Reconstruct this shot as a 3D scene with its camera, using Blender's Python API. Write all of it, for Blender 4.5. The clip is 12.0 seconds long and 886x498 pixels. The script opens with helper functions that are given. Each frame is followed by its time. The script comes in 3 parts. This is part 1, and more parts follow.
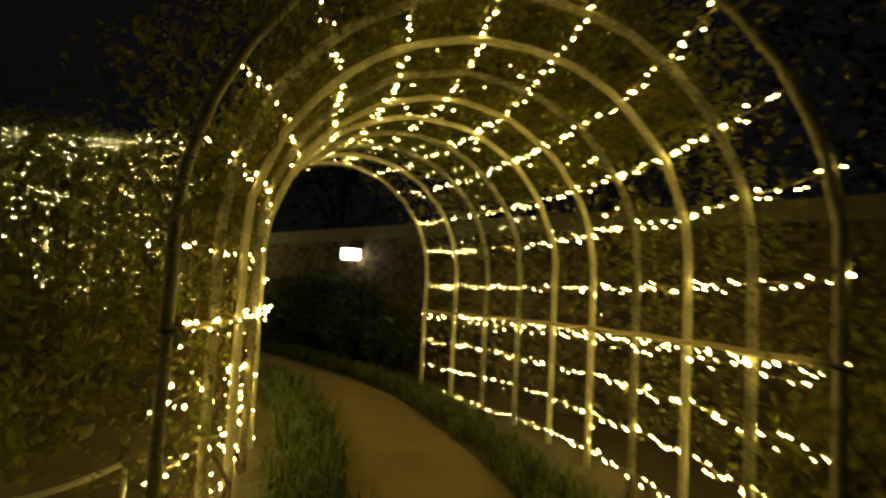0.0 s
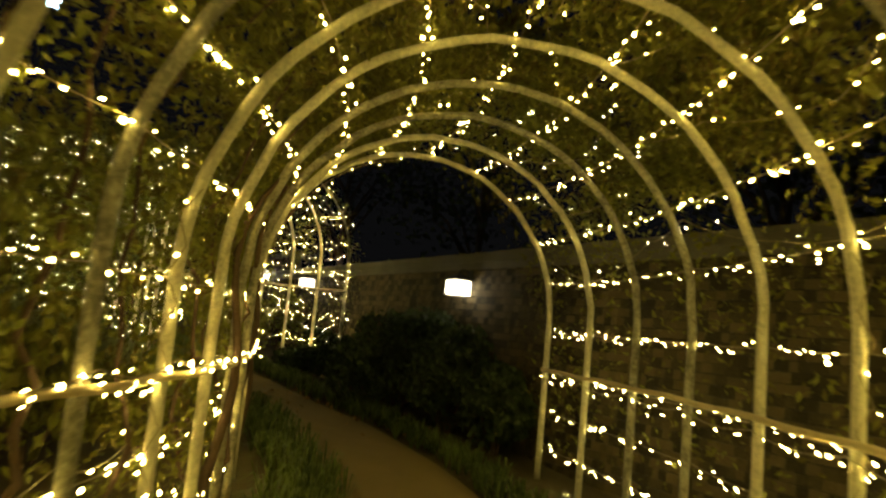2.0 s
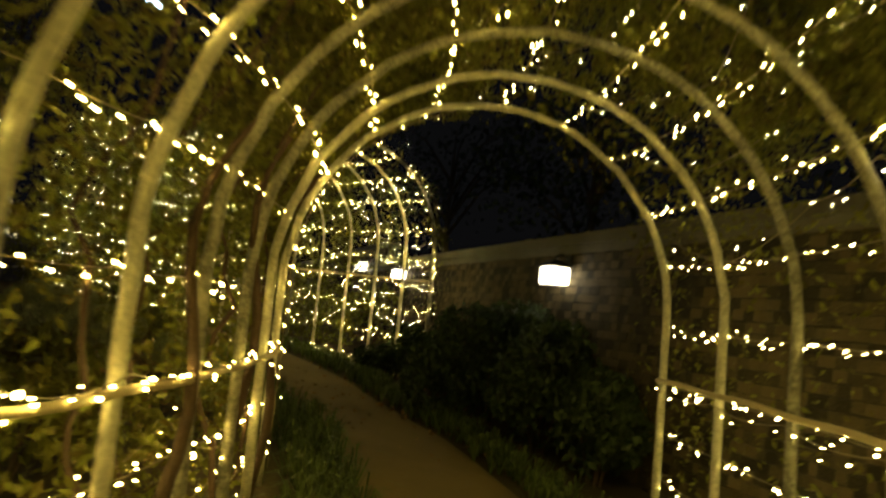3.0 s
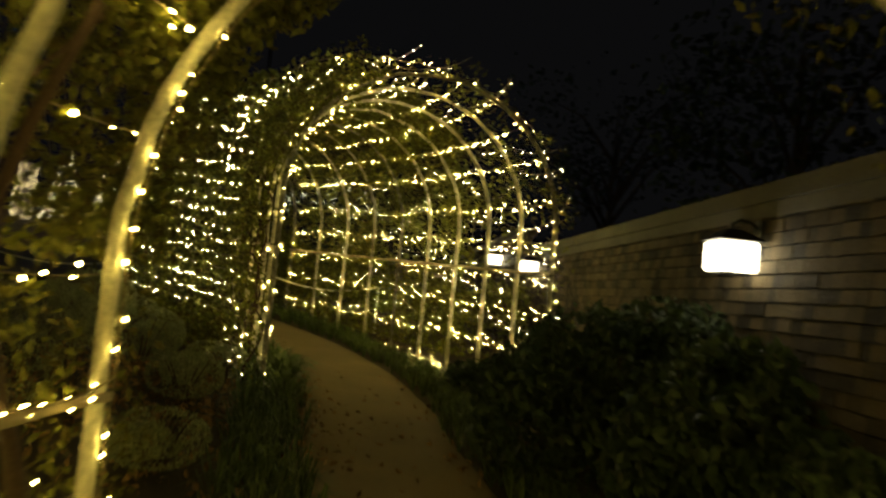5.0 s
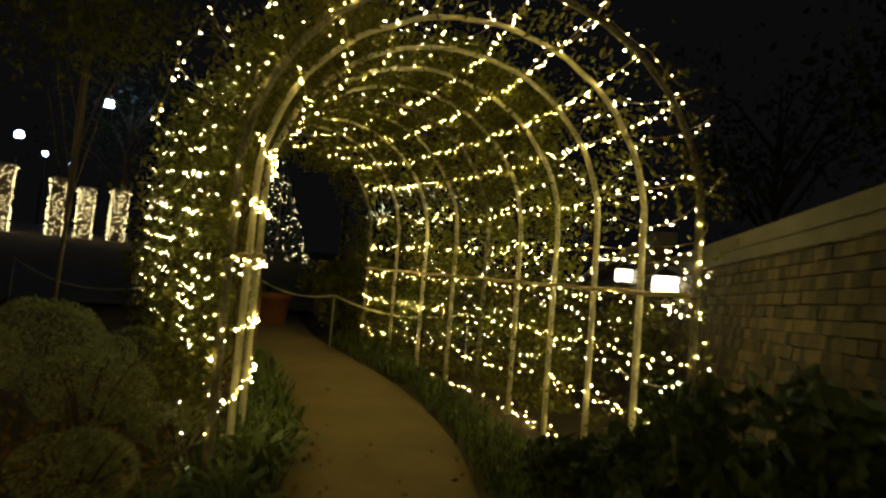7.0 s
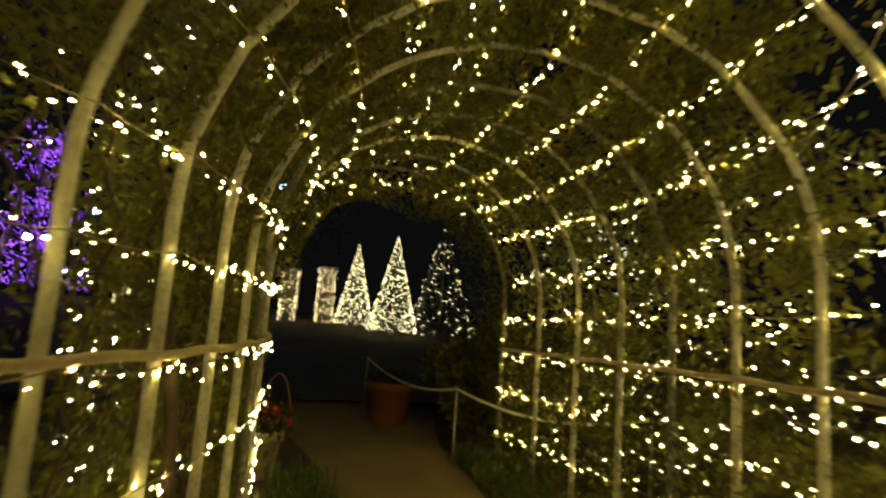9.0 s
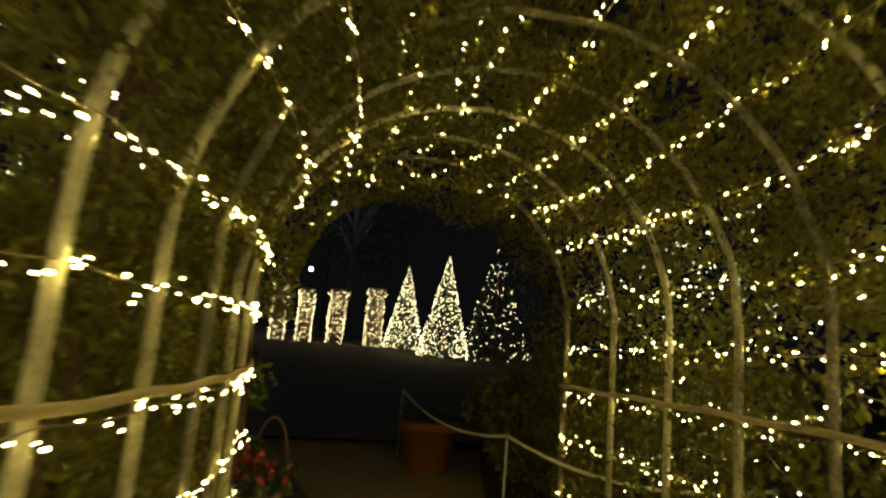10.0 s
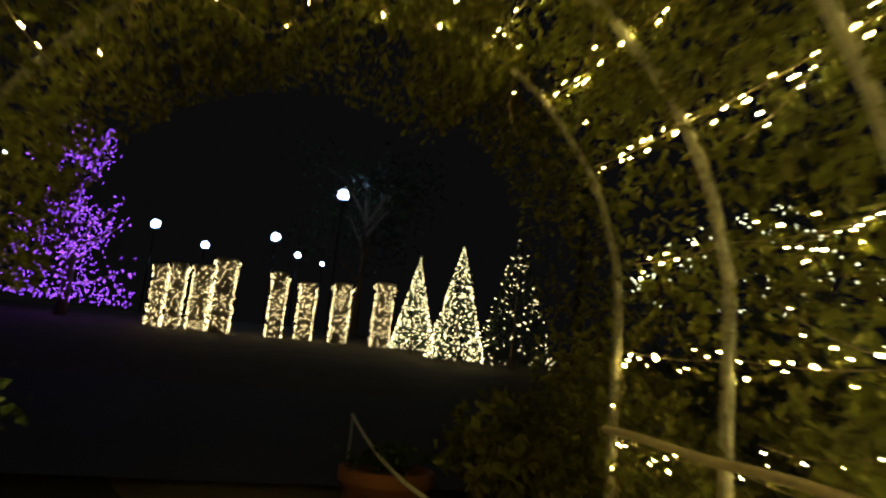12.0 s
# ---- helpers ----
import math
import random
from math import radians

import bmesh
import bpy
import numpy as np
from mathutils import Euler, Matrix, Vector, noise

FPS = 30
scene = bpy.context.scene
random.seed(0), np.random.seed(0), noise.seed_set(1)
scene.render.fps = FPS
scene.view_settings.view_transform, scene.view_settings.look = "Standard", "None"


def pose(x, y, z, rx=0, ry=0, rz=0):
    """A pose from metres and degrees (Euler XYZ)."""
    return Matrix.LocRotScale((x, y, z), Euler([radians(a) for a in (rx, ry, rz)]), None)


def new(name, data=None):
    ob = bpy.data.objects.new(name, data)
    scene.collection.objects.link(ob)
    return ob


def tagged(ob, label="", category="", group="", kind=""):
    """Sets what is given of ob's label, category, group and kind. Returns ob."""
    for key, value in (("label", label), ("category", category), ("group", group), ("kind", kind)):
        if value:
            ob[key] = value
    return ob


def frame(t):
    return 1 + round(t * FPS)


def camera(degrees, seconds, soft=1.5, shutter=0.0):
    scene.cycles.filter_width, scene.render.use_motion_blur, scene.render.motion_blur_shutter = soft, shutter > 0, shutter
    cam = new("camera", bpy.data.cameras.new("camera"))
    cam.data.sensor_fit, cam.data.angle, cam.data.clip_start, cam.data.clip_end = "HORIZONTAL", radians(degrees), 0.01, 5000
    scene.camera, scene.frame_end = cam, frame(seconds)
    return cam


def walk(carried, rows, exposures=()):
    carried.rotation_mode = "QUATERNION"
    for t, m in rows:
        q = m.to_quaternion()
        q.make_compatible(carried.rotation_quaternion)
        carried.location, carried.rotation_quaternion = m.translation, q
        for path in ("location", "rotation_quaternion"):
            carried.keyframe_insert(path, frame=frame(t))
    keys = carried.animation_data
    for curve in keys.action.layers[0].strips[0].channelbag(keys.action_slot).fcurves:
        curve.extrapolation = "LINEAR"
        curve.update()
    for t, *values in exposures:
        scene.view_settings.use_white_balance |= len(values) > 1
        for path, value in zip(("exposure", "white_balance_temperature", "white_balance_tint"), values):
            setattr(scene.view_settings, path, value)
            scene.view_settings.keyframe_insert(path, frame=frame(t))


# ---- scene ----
cam = camera(67.4, 12.0, soft=2.4, shutter=0.7)
# seconds, eye in metres, yaw, pitch, roll in degrees
ROWS = [
    (0.0, 0.000, 0.000, 1.335, -0.23, 4.21, -3.12),
    (0.5, 0.197, 0.792, 1.357, 6.16, 5.57, -5.78),
    (1.0, 0.267, 1.557, 1.361, 10.68, 5.50, -6.16),
    (1.5, 0.357, 2.235, 1.396, 9.25, 5.59, -6.37),
    (2.0, 0.338, 2.928, 1.445, 13.50, 6.85, -5.61),
    (2.5, 0.342, 3.626, 1.498, 15.34, 7.58, -6.89),
    (3.0, 0.286, 4.376, 1.511, 23.72, 5.26, -5.52),
    (3.2, 0.240, 4.669, 1.522, 24.17, 3.83, -5.14),
    (4.8, -0.285, 6.844, 1.562, 36.53, 3.60, -5.31),
    (5.0, -0.320, 7.183, 1.601, 39.00, 3.76, -5.49),
    (5.5, -0.659, 7.817, 1.649, 45.48, 5.45, -6.05),
    (6.0, -0.977, 8.490, 1.678, 48.32, 5.73, -5.82),
    (6.5, -1.369, 9.125, 1.708, 49.39, 5.17, -3.73),
    (6.7, -1.465, 9.292, 1.727, 50.06, 4.38, -3.84),
    (8.3, -2.987, 11.077, 1.930, 59.77, 8.83, -6.04),
    (8.5, -3.225, 11.284, 1.966, 62.69, 8.61, -4.57),
    (9.0, -3.870, 11.670, 2.029, 67.13, 9.14, -4.11),
    (9.5, -4.532, 12.040, 2.097, 70.51, 10.22, -2.76),
    (10.0, -5.213, 12.325, 2.157, 71.90, 10.78, -4.93),
    (10.5, -5.824, 12.720, 2.214, 71.12, 11.05, -4.54),
    (11.0, -6.488, 13.045, 2.227, 71.36, 10.07, -5.11),
    (11.5, -7.144, 13.395, 2.282, 72.97, 10.38, -3.78),
    (12.0, -7.900, 13.643, 2.330, 73.99, 10.69, -5.77),
]
walk(cam, [(t, pose(x, y, z, 90 + pitch, roll, yaw)) for t, x, y, z, yaw, pitch, roll in ROWS])

# ---- night sky and light levels ----
world = bpy.data.worlds.new("night_sky")
scene.world = world
world.use_nodes = True
world.node_tree.nodes["Background"].inputs[0].default_value = (0.62, 0.62, 0.66, 1)
world.node_tree.nodes["Background"].inputs[1].default_value = 0.002
scene.view_settings.exposure = 1.42
COOL = (0.42, 0.64, 1.0)
BULB, BULB_FAR, PURPLE, WALL_LAMP, FLOOD = 45.0, 2.0, 1.8, 3.2, 12.0


# ---- materials ----
def material(name, colour, rough=0.7, vary=0.35, scale=6.0, fine=60.0, bump=0.3, metal=0.0, island=False, piece=False, through_light=0.0, second=None):
    """Noise at two scales over a base colour, towards a second where given, with relief; island / piece: each piece a shade of its own."""
    m = bpy.data.materials.new(name)
    m.use_nodes = True
    nt = m.node_tree
    n, l = nt.nodes, nt.links
    b = n["Principled BSDF"]
    b.inputs["Roughness"].default_value, b.inputs["Metallic"].default_value = rough, metal
    co = n.new("ShaderNodeTexCoord")
    big, small = n.new("ShaderNodeTexNoise"), n.new("ShaderNodeTexNoise")
    big.inputs["Scale"].default_value, small.inputs["Scale"].default_value = scale, fine
    big.inputs["Detail"].default_value, small.inputs["Detail"].default_value = 5, 3
    l.new(co.outputs["Object"], big.inputs["Vector"])
    l.new(co.outputs["Object"], small.inputs["Vector"])
    add = n.new("ShaderNodeMath")
    add.operation = "ADD"
    l.new(big.outputs["Fac"], add.inputs[0])
    l.new(small.outputs["Fac"], add.inputs[1])
    last = add.outputs[0]
    if island or piece:
        src = n.new("ShaderNodeNewGeometry").outputs["Random Per Island"] if island else n.new("ShaderNodeObjectInfo").outputs["Random"]
        more = n.new("ShaderNodeMath")
        more.operation = "MULTIPLY_ADD"
        l.new(src, more.inputs[0])
        more.inputs[1].default_value = 0.9
        l.new(last, more.inputs[2])
        shift = n.new("ShaderNodeMath")
        shift.operation = "SUBTRACT"
        l.new(more.outputs[0], shift.inputs[0])
        shift.inputs[1].default_value = 0.45
        last = shift.outputs[0]
    ramp = n.new("ShaderNodeMapRange")
    ramp.inputs["From Min"].default_value, ramp.inputs["From Max"].default_value = 0.55, 1.45
    ramp.inputs["To Min"].default_value, ramp.inputs["To Max"].default_value = 0.0, 1.0
    l.new(last, ramp.inputs["Value"])
    mix = n.new("ShaderNodeMix")
    mix.data_type = "RGBA"
    lo = tuple(c * (1 - vary) for c in colour)
    hi = tuple(min(1, c * (1 + vary)) for c in (second or colour))
    mix.inputs["A"].default_value, mix.inputs["B"].default_value = (*lo, 1), (*hi, 1)
    l.new(ramp.outputs[0], mix.inputs["Factor"])
    l.new(mix.outputs["Result"], b.inputs["Base Color"])
    if bump:
        bp = n.new("ShaderNodeBump")
        bp.inputs["Strength"].default_value, bp.inputs["Distance"].default_value = bump, 0.01
        l.new(small.outputs["Fac"], bp.inputs["Height"])
        l.new(bp.outputs["Normal"], b.inputs["Normal"])
    if through_light:
        tr = n.new("ShaderNodeBsdfTranslucent")
        l.new(mix.outputs["Result"], tr.inputs["Color"])
        ms = n.new("ShaderNodeMixShader")
        ms.inputs[0].default_value = through_light
        l.new(b.outputs[0], ms.inputs[1])
        l.new(tr.outputs[0], ms.inputs[2])
        l.new(ms.outputs[0], n["Material Output"].inputs["Surface"])
    return m


def glow(name, colour, strength):
    m = bpy.data.materials.new(name)
    m.use_nodes = True
    n, l = m.node_tree.nodes, m.node_tree.links
    n.remove(n["Principled BSDF"])
    e = n.new("ShaderNodeEmission")
    e.inputs["Color"].default_value, e.inputs["Strength"].default_value = (*colour, 1), strength
    l.new(e.outputs[0], n["Material Output"].inputs["Surface"])
    return m


M_GROUND = material("soil_and_turf", (0.075, 0.058, 0.03), 0.95, 0.55, 1.3, 45, 0.8)
M_PATH = material("packed_gravel", (0.215, 0.155, 0.066), 0.9, 0.3, 1.6, 110, 0.5)
M_ROAD = material("asphalt", (0.05, 0.05, 0.05), 0.85, 0.25, 1.0, 160, 0.5)
M_POLE = material("weathered_cream_pole", (0.42, 0.385, 0.285), 0.7, 0.65, 9.0, 44, 0.5, piece=True)
M_RAIL = material("grey_wooden_rail", (0.46, 0.36, 0.21), 0.7, 0.3, 4.0, 50, 0.4)
M_WIRE = material("tan_cable", (0.24, 0.19, 0.10), 0.5, 0.2, 10, 50, 0.0)
M_TIE = material("black_tie", (0.015, 0.015, 0.014), 0.5, 0.2, 10, 50, 0.0)
M_SHINGLE = material("cedar_shingle", (0.067, 0.05, 0.024), 0.85, 0.75, 2.2, 70, 0.7, piece=True)
M_SHINGLES = material("cedar_shingles", (0.067, 0.05, 0.024), 0.85, 0.75, 2.2, 70, 0.7, island=True)
M_BOARD = material("dark_sheathing", (0.018, 0.014, 0.01), 0.9, 0.3, 2, 40, 0.3)
M_CAP = material("weathered_white_cap", (0.115, 0.104, 0.08), 0.75, 0.35, 2.5, 50, 0.3)
M_LEAF = material("vine_leaf", (0.175, 0.145, 0.024), 0.6, 0.4, 1.6, 20, 0.1, island=True, through_light=0.35, second=(0.155, 0.165, 0.025))
M_DARKLEAF = material("glossy_dark_leaf", (0.035, 0.058, 0.02), 0.6, 0.55, 1.5, 20, 0.1, island=True, through_light=0.15)
M_GREYLEAF = material("grey_green_leaf", (0.33, 0.35, 0.17), 0.8, 0.4, 2.0, 30, 0.1, island=True, through_light=0.2)
M_GRASS = material("strap_grass", (0.10, 0.14, 0.035), 0.5, 0.5, 2.0, 30, 0.0, island=True, through_light=0.25)
M_LITTER = material("fallen_leaves", (0.28, 0.165, 0.065), 0.85, 0.6, 2.0, 30, 0.1, island=True)
M_STEM = material("vine_bark", (0.085, 0.052, 0.034), 0.85, 0.4, 6, 60, 0.6)
M_BARK = material("tree_bark", (0.12, 0.09, 0.06), 0.9, 0.4, 4, 40, 0.8)
M_TERRA = material("terracotta", (0.24, 0.085, 0.035), 0.8, 0.25, 4, 60, 0.3)
M_CREAM = material("cream_glaze", (0.3, 0.25, 0.16), 0.5, 0.2, 4, 60, 0.1)
M_SOIL = material("potting_soil", (0.04, 0.03, 0.02), 0.95, 0.4, 8, 70, 0.8)
M_RED = material("red_bract", (0.3, 0.02, 0.025), 0.55, 0.4, 3, 30, 0.1, island=True)
M_ROPE = material("pale_rope", (0.72, 0.68, 0.55), 0.85, 0.2, 20, 160, 0.6)
M_STEEL = material("galvanised_steel", (0.45, 0.45, 0.43), 0.5, 0.2, 8, 60, 0.1, metal=0.7)
M_BLACK = material("black_iron", (0.02, 0.02, 0.02), 0.5, 0.25, 8, 60, 0.2, metal=0.3)
M_COLUMN = material("column_plaster", (0.16, 0.13, 0.09), 0.8, 0.2, 2, 40, 0.2)
G_BULB = glow("warm_bulb_light", (1.0, 0.75, 0.15), BULB)
G_BULB_B = glow("pale_bulb_light", (1.0, 0.79, 0.2), BULB * 1.12)
G_BULB_C = glow("white_bulb_light", (1.0, 0.87, 0.4), BULB * 0.95)
G_FAR = glow("far_warm_light", (1.0, 0.8, 0.36), BULB_FAR)
G_FARWHITE = glow("far_white_light", (0.9, 0.95, 0.55), 1.8)
G_CONE = glow("conifer_light", (1.0, 0.86, 0.42), 2.2)
G_PURPLE = glow("purple_light", (0.36, 0.09, 1.0), PURPLE)
G_LAMP = glow("lamp_glass_light", (1.0, 0.88, 0.58), WALL_LAMP)
G_FLOOD = glow("flood_light", COOL, FLOOD)

RNG = np.random.default_rng(7)


# ---- mesh helpers ----
def rise(x, y):
    """The ground's height: a gentle slope up along the walk, steeper past the second tunnel, level far off."""
    x, y = min(max(x, -45.0), 25.0), min(max(y, -20.0), 45.0)
    return -0.065 * x + 0.02 * y - 0.14 + max(0.0, -12.0 - x) * 0.028


def mesh_of(name, verts, faces, mat, smooth=False):
    me = bpy.data.meshes.new(name)
    me.from_pydata([tuple(v) for v in verts], [], faces)
    me.materials.append(mat)
    if smooth:
        me.polygons.foreach_set("use_smooth", [True] * len(me.polygons))
    me.update()
    return me


def part(name, me, parent, label=""):
    ob = new(name, me)
    ob.parent = parent
    return tagged(ob, label)


def thing(name, at, label, category, group="", kind=""):
    ob = new(name)
    ob.location = at
    return tagged(ob, label, category, group, kind)


def tube(pts, r, sides=8, closed_ends=True, r_end=None):
    """Vertices and faces of a tube along points, its radius going from r to r_end."""
    pts = [Vector(p) for p in pts]
    verts, faces = [], []
    n = len(pts)
    up = None
    for i, p in enumerate(pts):
        d = (pts[min(i + 1, n - 1)] - pts[max(i - 1, 0)]).normalized()
        if up is None:
            up = d.orthogonal().normalized()
        up = (up - d * up.dot(d)).normalized()
        side = d.cross(up)
        rr = r[i] if isinstance(r, list) else r if r_end is None else r + (r_end - r) * i / (n - 1)
        for k in range(sides):
            a = 2 * math.pi * k / sides
            verts.append(p + (up * math.cos(a) + side * math.sin(a)) * rr)
    for i in range(n - 1):
        for k in range(sides):
            k2 = (k + 1) % sides
            faces.append((i * sides + k, i * sides + k2, (i + 1) * sides + k2, (i + 1) * sides + k))
    if closed_ends:
        faces.append(tuple(reversed(range(sides))))
        faces.append(tuple((n - 1) * sides + k for k in range(sides)))
    return verts, faces


def join(pieces):
    verts, faces = [], []
    for v, f in pieces:
        o = len(verts)
        verts += list(v)
        faces += [tuple(i + o for i in q) for q in f]
    return verts, faces


def box(x0, y0, z0, x1, y1, z1):
    v = [Vector((x, y, z)) for z in (z0, z1) for y in (y0, y1) for x in (x0, x1)]
    return v, [(0, 2, 3, 1), (4, 5, 7, 6), (0, 1, 5, 4), (2, 6, 7, 3), (0, 4, 6, 2), (1, 3, 7, 5)]


def bevelled(x0, y0, z0, x1, y1, z1, width, name, mat):
    bm = bmesh.new()
    v, f = box(x0, y0, z0, x1, y1, z1)
    vs = [bm.verts.new(p) for p in v]
    for q in f:
        bm.faces.new([vs[i] for i in q])
    bmesh.ops.bevel(bm, geom=bm.edges[:], offset=width, segments=2, affect="EDGES")
    me = bpy.data.meshes.new(name)
    bm.to_mesh(me)
    bm.free()
    me.materials.append(mat)
    return me


def lathe(profile, sides=28):
    verts, faces = [], []
    for r, z in profile:
        for k in range(sides):
            a = 2 * math.pi * k / sides
            verts.append(Vector((r * math.cos(a), r * math.sin(a), z)))
    for i in range(len(profile) - 1):
        for k in range(sides):
            k2 = (k + 1) % sides
            faces.append((i * sides + k, i * sides + k2, (i + 1) * sides + k2, (i + 1) * sides + k))
    return verts, faces


def leaves(centres, size, spread=0.35, slim=0.55, droop=0.5):
    """Folded, pointed leaves at the given places, each turned its own way."""
    c = np.asarray(centres, float)
    n = len(c)
    d = RNG.normal(size=(n, 3))
    d[:, 2] -= droop
    d /= np.linalg.norm(d, axis=1)[:, None]
    s = np.cross(d, RNG.normal(size=(n, 3)))
    s /= np.linalg.norm(s, axis=1)[:, None] + 1e-9
    nrm = np.cross(d, s)
    ln = size * (1 + spread * RNG.uniform(-1, 1, n))[:, None]
    wd = ln * slim * 0.5
    base, tip = c - d * ln * 0.5, c + d * ln * 0.5
    mid = c - d * ln * 0.08
    verts = np.stack([base, mid + s * wd + nrm * wd * 0.35, tip, mid - s * wd + nrm * wd * 0.35], 1).reshape(-1, 3)
    faces = [t for i in range(0, 4 * n, 4) for t in ((i, i + 1, i + 2), (i, i + 2, i + 3))]
    return verts, faces


def bulb_mesh(r, mat, name="bulb"):
    bm = bmesh.new()
    bmesh.ops.create_icosphere(bm, subdivisions=1, radius=r)
    for v in bm.verts:
        v.co.z *= 1.35
    me = bpy.data.meshes.new(name)
    bm.to_mesh(me)
    bm.free()
    me.materials.append(mat)
    return me


def many_bulbs(centres, r):
    """Small eight-sided lights joined in one mesh."""
    c = np.asarray(centres, float)
    o = np.array([(1, 0, 0), (-1, 0, 0), (0, 1, 0), (0, -1, 0), (0, 0, 1.2), (0, 0, -1.2)]) * r
    verts = (c[:, None, :] + o[None]).reshape(-1, 3)
    tri = [(0, 2, 4), (2, 1, 4), (1, 3, 4), (3, 0, 4), (2, 0, 5), (1, 2, 5), (3, 1, 5), (0, 3, 5)]
    return verts, [(a + i, b + i, d + i) for i in range(0, 6 * len(c), 6) for a, b, d in tri]


# ---- the two tunnels: a curved row of hoops each ----
class Tunnel:
    def __init__(self, x0, y0, heading, bend, step, base, slope, rail, width, spring, top, count, taper=0.0):
        self.x0, self.y0, self.heading, self.bend, self.step = x0, y0, heading, bend, step
        self.base, self.slope, self.rail, self.width, self.spring, self.top, self.count, self.taper = base, slope, rail, width, spring, top, count, taper

    def wide(self, s):
        """The width at s: narrower inside than at the near mouth where the tunnel tapers."""
        h = -s / self.step
        return self.width - self.taper * min(1.0, max(0.0, (9.0 - h) / 2.0))

    def foot(self, s):
        th = self.heading + self.bend * s
        x = self.x0 + (math.cos(th) - math.cos(self.heading)) / self.bend
        y = self.y0 + (math.sin(th) - math.sin(self.heading)) / self.bend
        return x, y, th, self.base + self.slope * s

    def place(self, s, u, z):
        """A point u across from the right-hand foot, at the height z above the base."""
        x, y, th, b = self.foot(s)
        return Vector((x - math.cos(th) * u, y - math.sin(th) * u, b + z))

    def arch(self, s, a, out=0.0):
        """A point of the arch at the angle a from the right (0 to 180 degrees), pushed out by out."""
        w = self.wide(s) / 2
        return self.place(s, w - (w + out) * math.cos(radians(a)), self.spring + (self.top - self.spring + out) * math.sin(radians(a)))

    def side(self, s, left, z, out=0.0):
        """A point on a side wall at the absolute height z, on the arch where that is above its spring."""
        b = self.foot(s)[3]
        if z - b > self.spring:
            q = min(1.0, (z - b - self.spring) / (self.top - self.spring))
            a = math.degrees(math.asin(q))
            return self.arch(s, 180 - a if left else a, out)
        return self.place(s, self.wide(s) + out if left else -out, z - b)


T1 = Tunnel(-0.218, 9.902, 0.581, 0.083, 0.820, 0.334, 0.003, 0.805, 2.973, 1.280, 2.775, 10)
T2 = Tunnel(-10.80, 15.335, 1.602, 0.0805, 0.794, 0.867, 0.034, 1.285, 2.937, 1.793, 3.196, 10, 0.07)

# ---- ground, path, road ----
xs = [-900, -300, -120, -70] + [-50 + 1.0 * i for i in range(76)] + [40, 90, 300, 900]
ys = [-900, -300, -100, -40] + [-20 + 1.0 * i for i in range(66)] + [60, 120, 300, 900]
gv, gf = [], []
for y in ys:
    for x in xs:
        gv.append((x, y, rise(x, y) + 0.03 * noise.noise((x * 0.35, y * 0.35, 0)) - 0.02))
for j in range(len(ys) - 1):
    for i in range(len(xs) - 1):
        a = j * len(xs) + i
        gf.append((a, a + 1, a + 1 + len(xs), a + len(xs)))
tagged(new("ground", mesh_of("ground", gv, gf, M_GROUND, True)), "dark garden soil and turf at night", "ground", kind="structure")

PATH_LINE = [(0.35, -6, 1.3), (0.3, 0, 1.3), (0.25, 3, 1.25), (0.0, 5.0, 1.22), (-0.5, 6.8, 1.22), (-1.2, 8.5, 1.25), (-2.5, 10.0, 1.28), (-4.0, 11.15, 1.3),
             (-5.3, 12.15, 1.35), (-6.6, 12.9, 1.4), (-8.4, 13.6, 1.45), (-10.3, 14.0, 1.5), (-12.6, 14.2, 2.2), (-15.2, 14.3, 4.0)]


def smooth_line(rows, n=12):
    out = []
    for i in range(len(rows) - 1):
        p0, p1, p2, p3 = (np.array(rows[min(max(k, 0), len(rows) - 1)], float) for k in (i - 1, i, i + 1, i + 2))
        for j in range(n):
            t = j / n
            out.append(0.5 * (2 * p1 + (p2 - p0) * t + (2 * p0 - 5 * p1 + 4 * p2 - p3) * t * t + (3 * p1 - p0 - 3 * p2 + p3) * t ** 3))
    return out + [np.array(rows[-1], float)]


LINE = smooth_line(PATH_LINE)


def path_side(i, off):
    d = LINE[min(i + 1, len(LINE) - 1)][:2] - LINE[max(i - 1, 0)][:2]
    d /= np.linalg.norm(d)
    p = LINE[i][:2] + np.array([-d[1], d[0]]) * off
    return float(p[0]), float(p[1])


pv, pf = [], []
for i, row in enumerate(LINE):
    for k in range(7):
        f = -1 + k / 3
        wob = 0.05 * noise.noise((i * 0.21, f * 3, 2)) if abs(f) == 1 else 0
        x, y = path_side(i, f * row[2] / 2 + wob)
        pv.append((x, y, rise(x, y) + 0.035 + (0.012 * (1 - f * f)) - (0.05 if abs(f) == 1 else 0)))
for i in range(len(LINE) - 1):
    for k in range(6):
        a = i * 7 + k
        pf.append((a, a + 1, a + 8, a + 7))
tagged(new("path", mesh_of("path", pv, pf, M_PATH, True)), "brown packed gravel garden path curving through the tunnels", "path", kind="structure")

rv, rf = [], []
for j in range(31):
    y = -12 + j * 1.6
    for k, x in enumerate((-15.0, -18.0, -21.0)):
        rv.append((x + 0.8 * math.sin(y * 0.09), y, rise(x, y) + 0.03))
for j in range(30):
    for k in range(2):
        a = j * 3 + k
        rf.append((a, a + 1, a + 4, a + 3))
tagged(new("road", mesh_of("road", rv, rf, M_ROAD, True)), "dark asphalt drive crossing beyond the tunnel", "road", kind="structure")


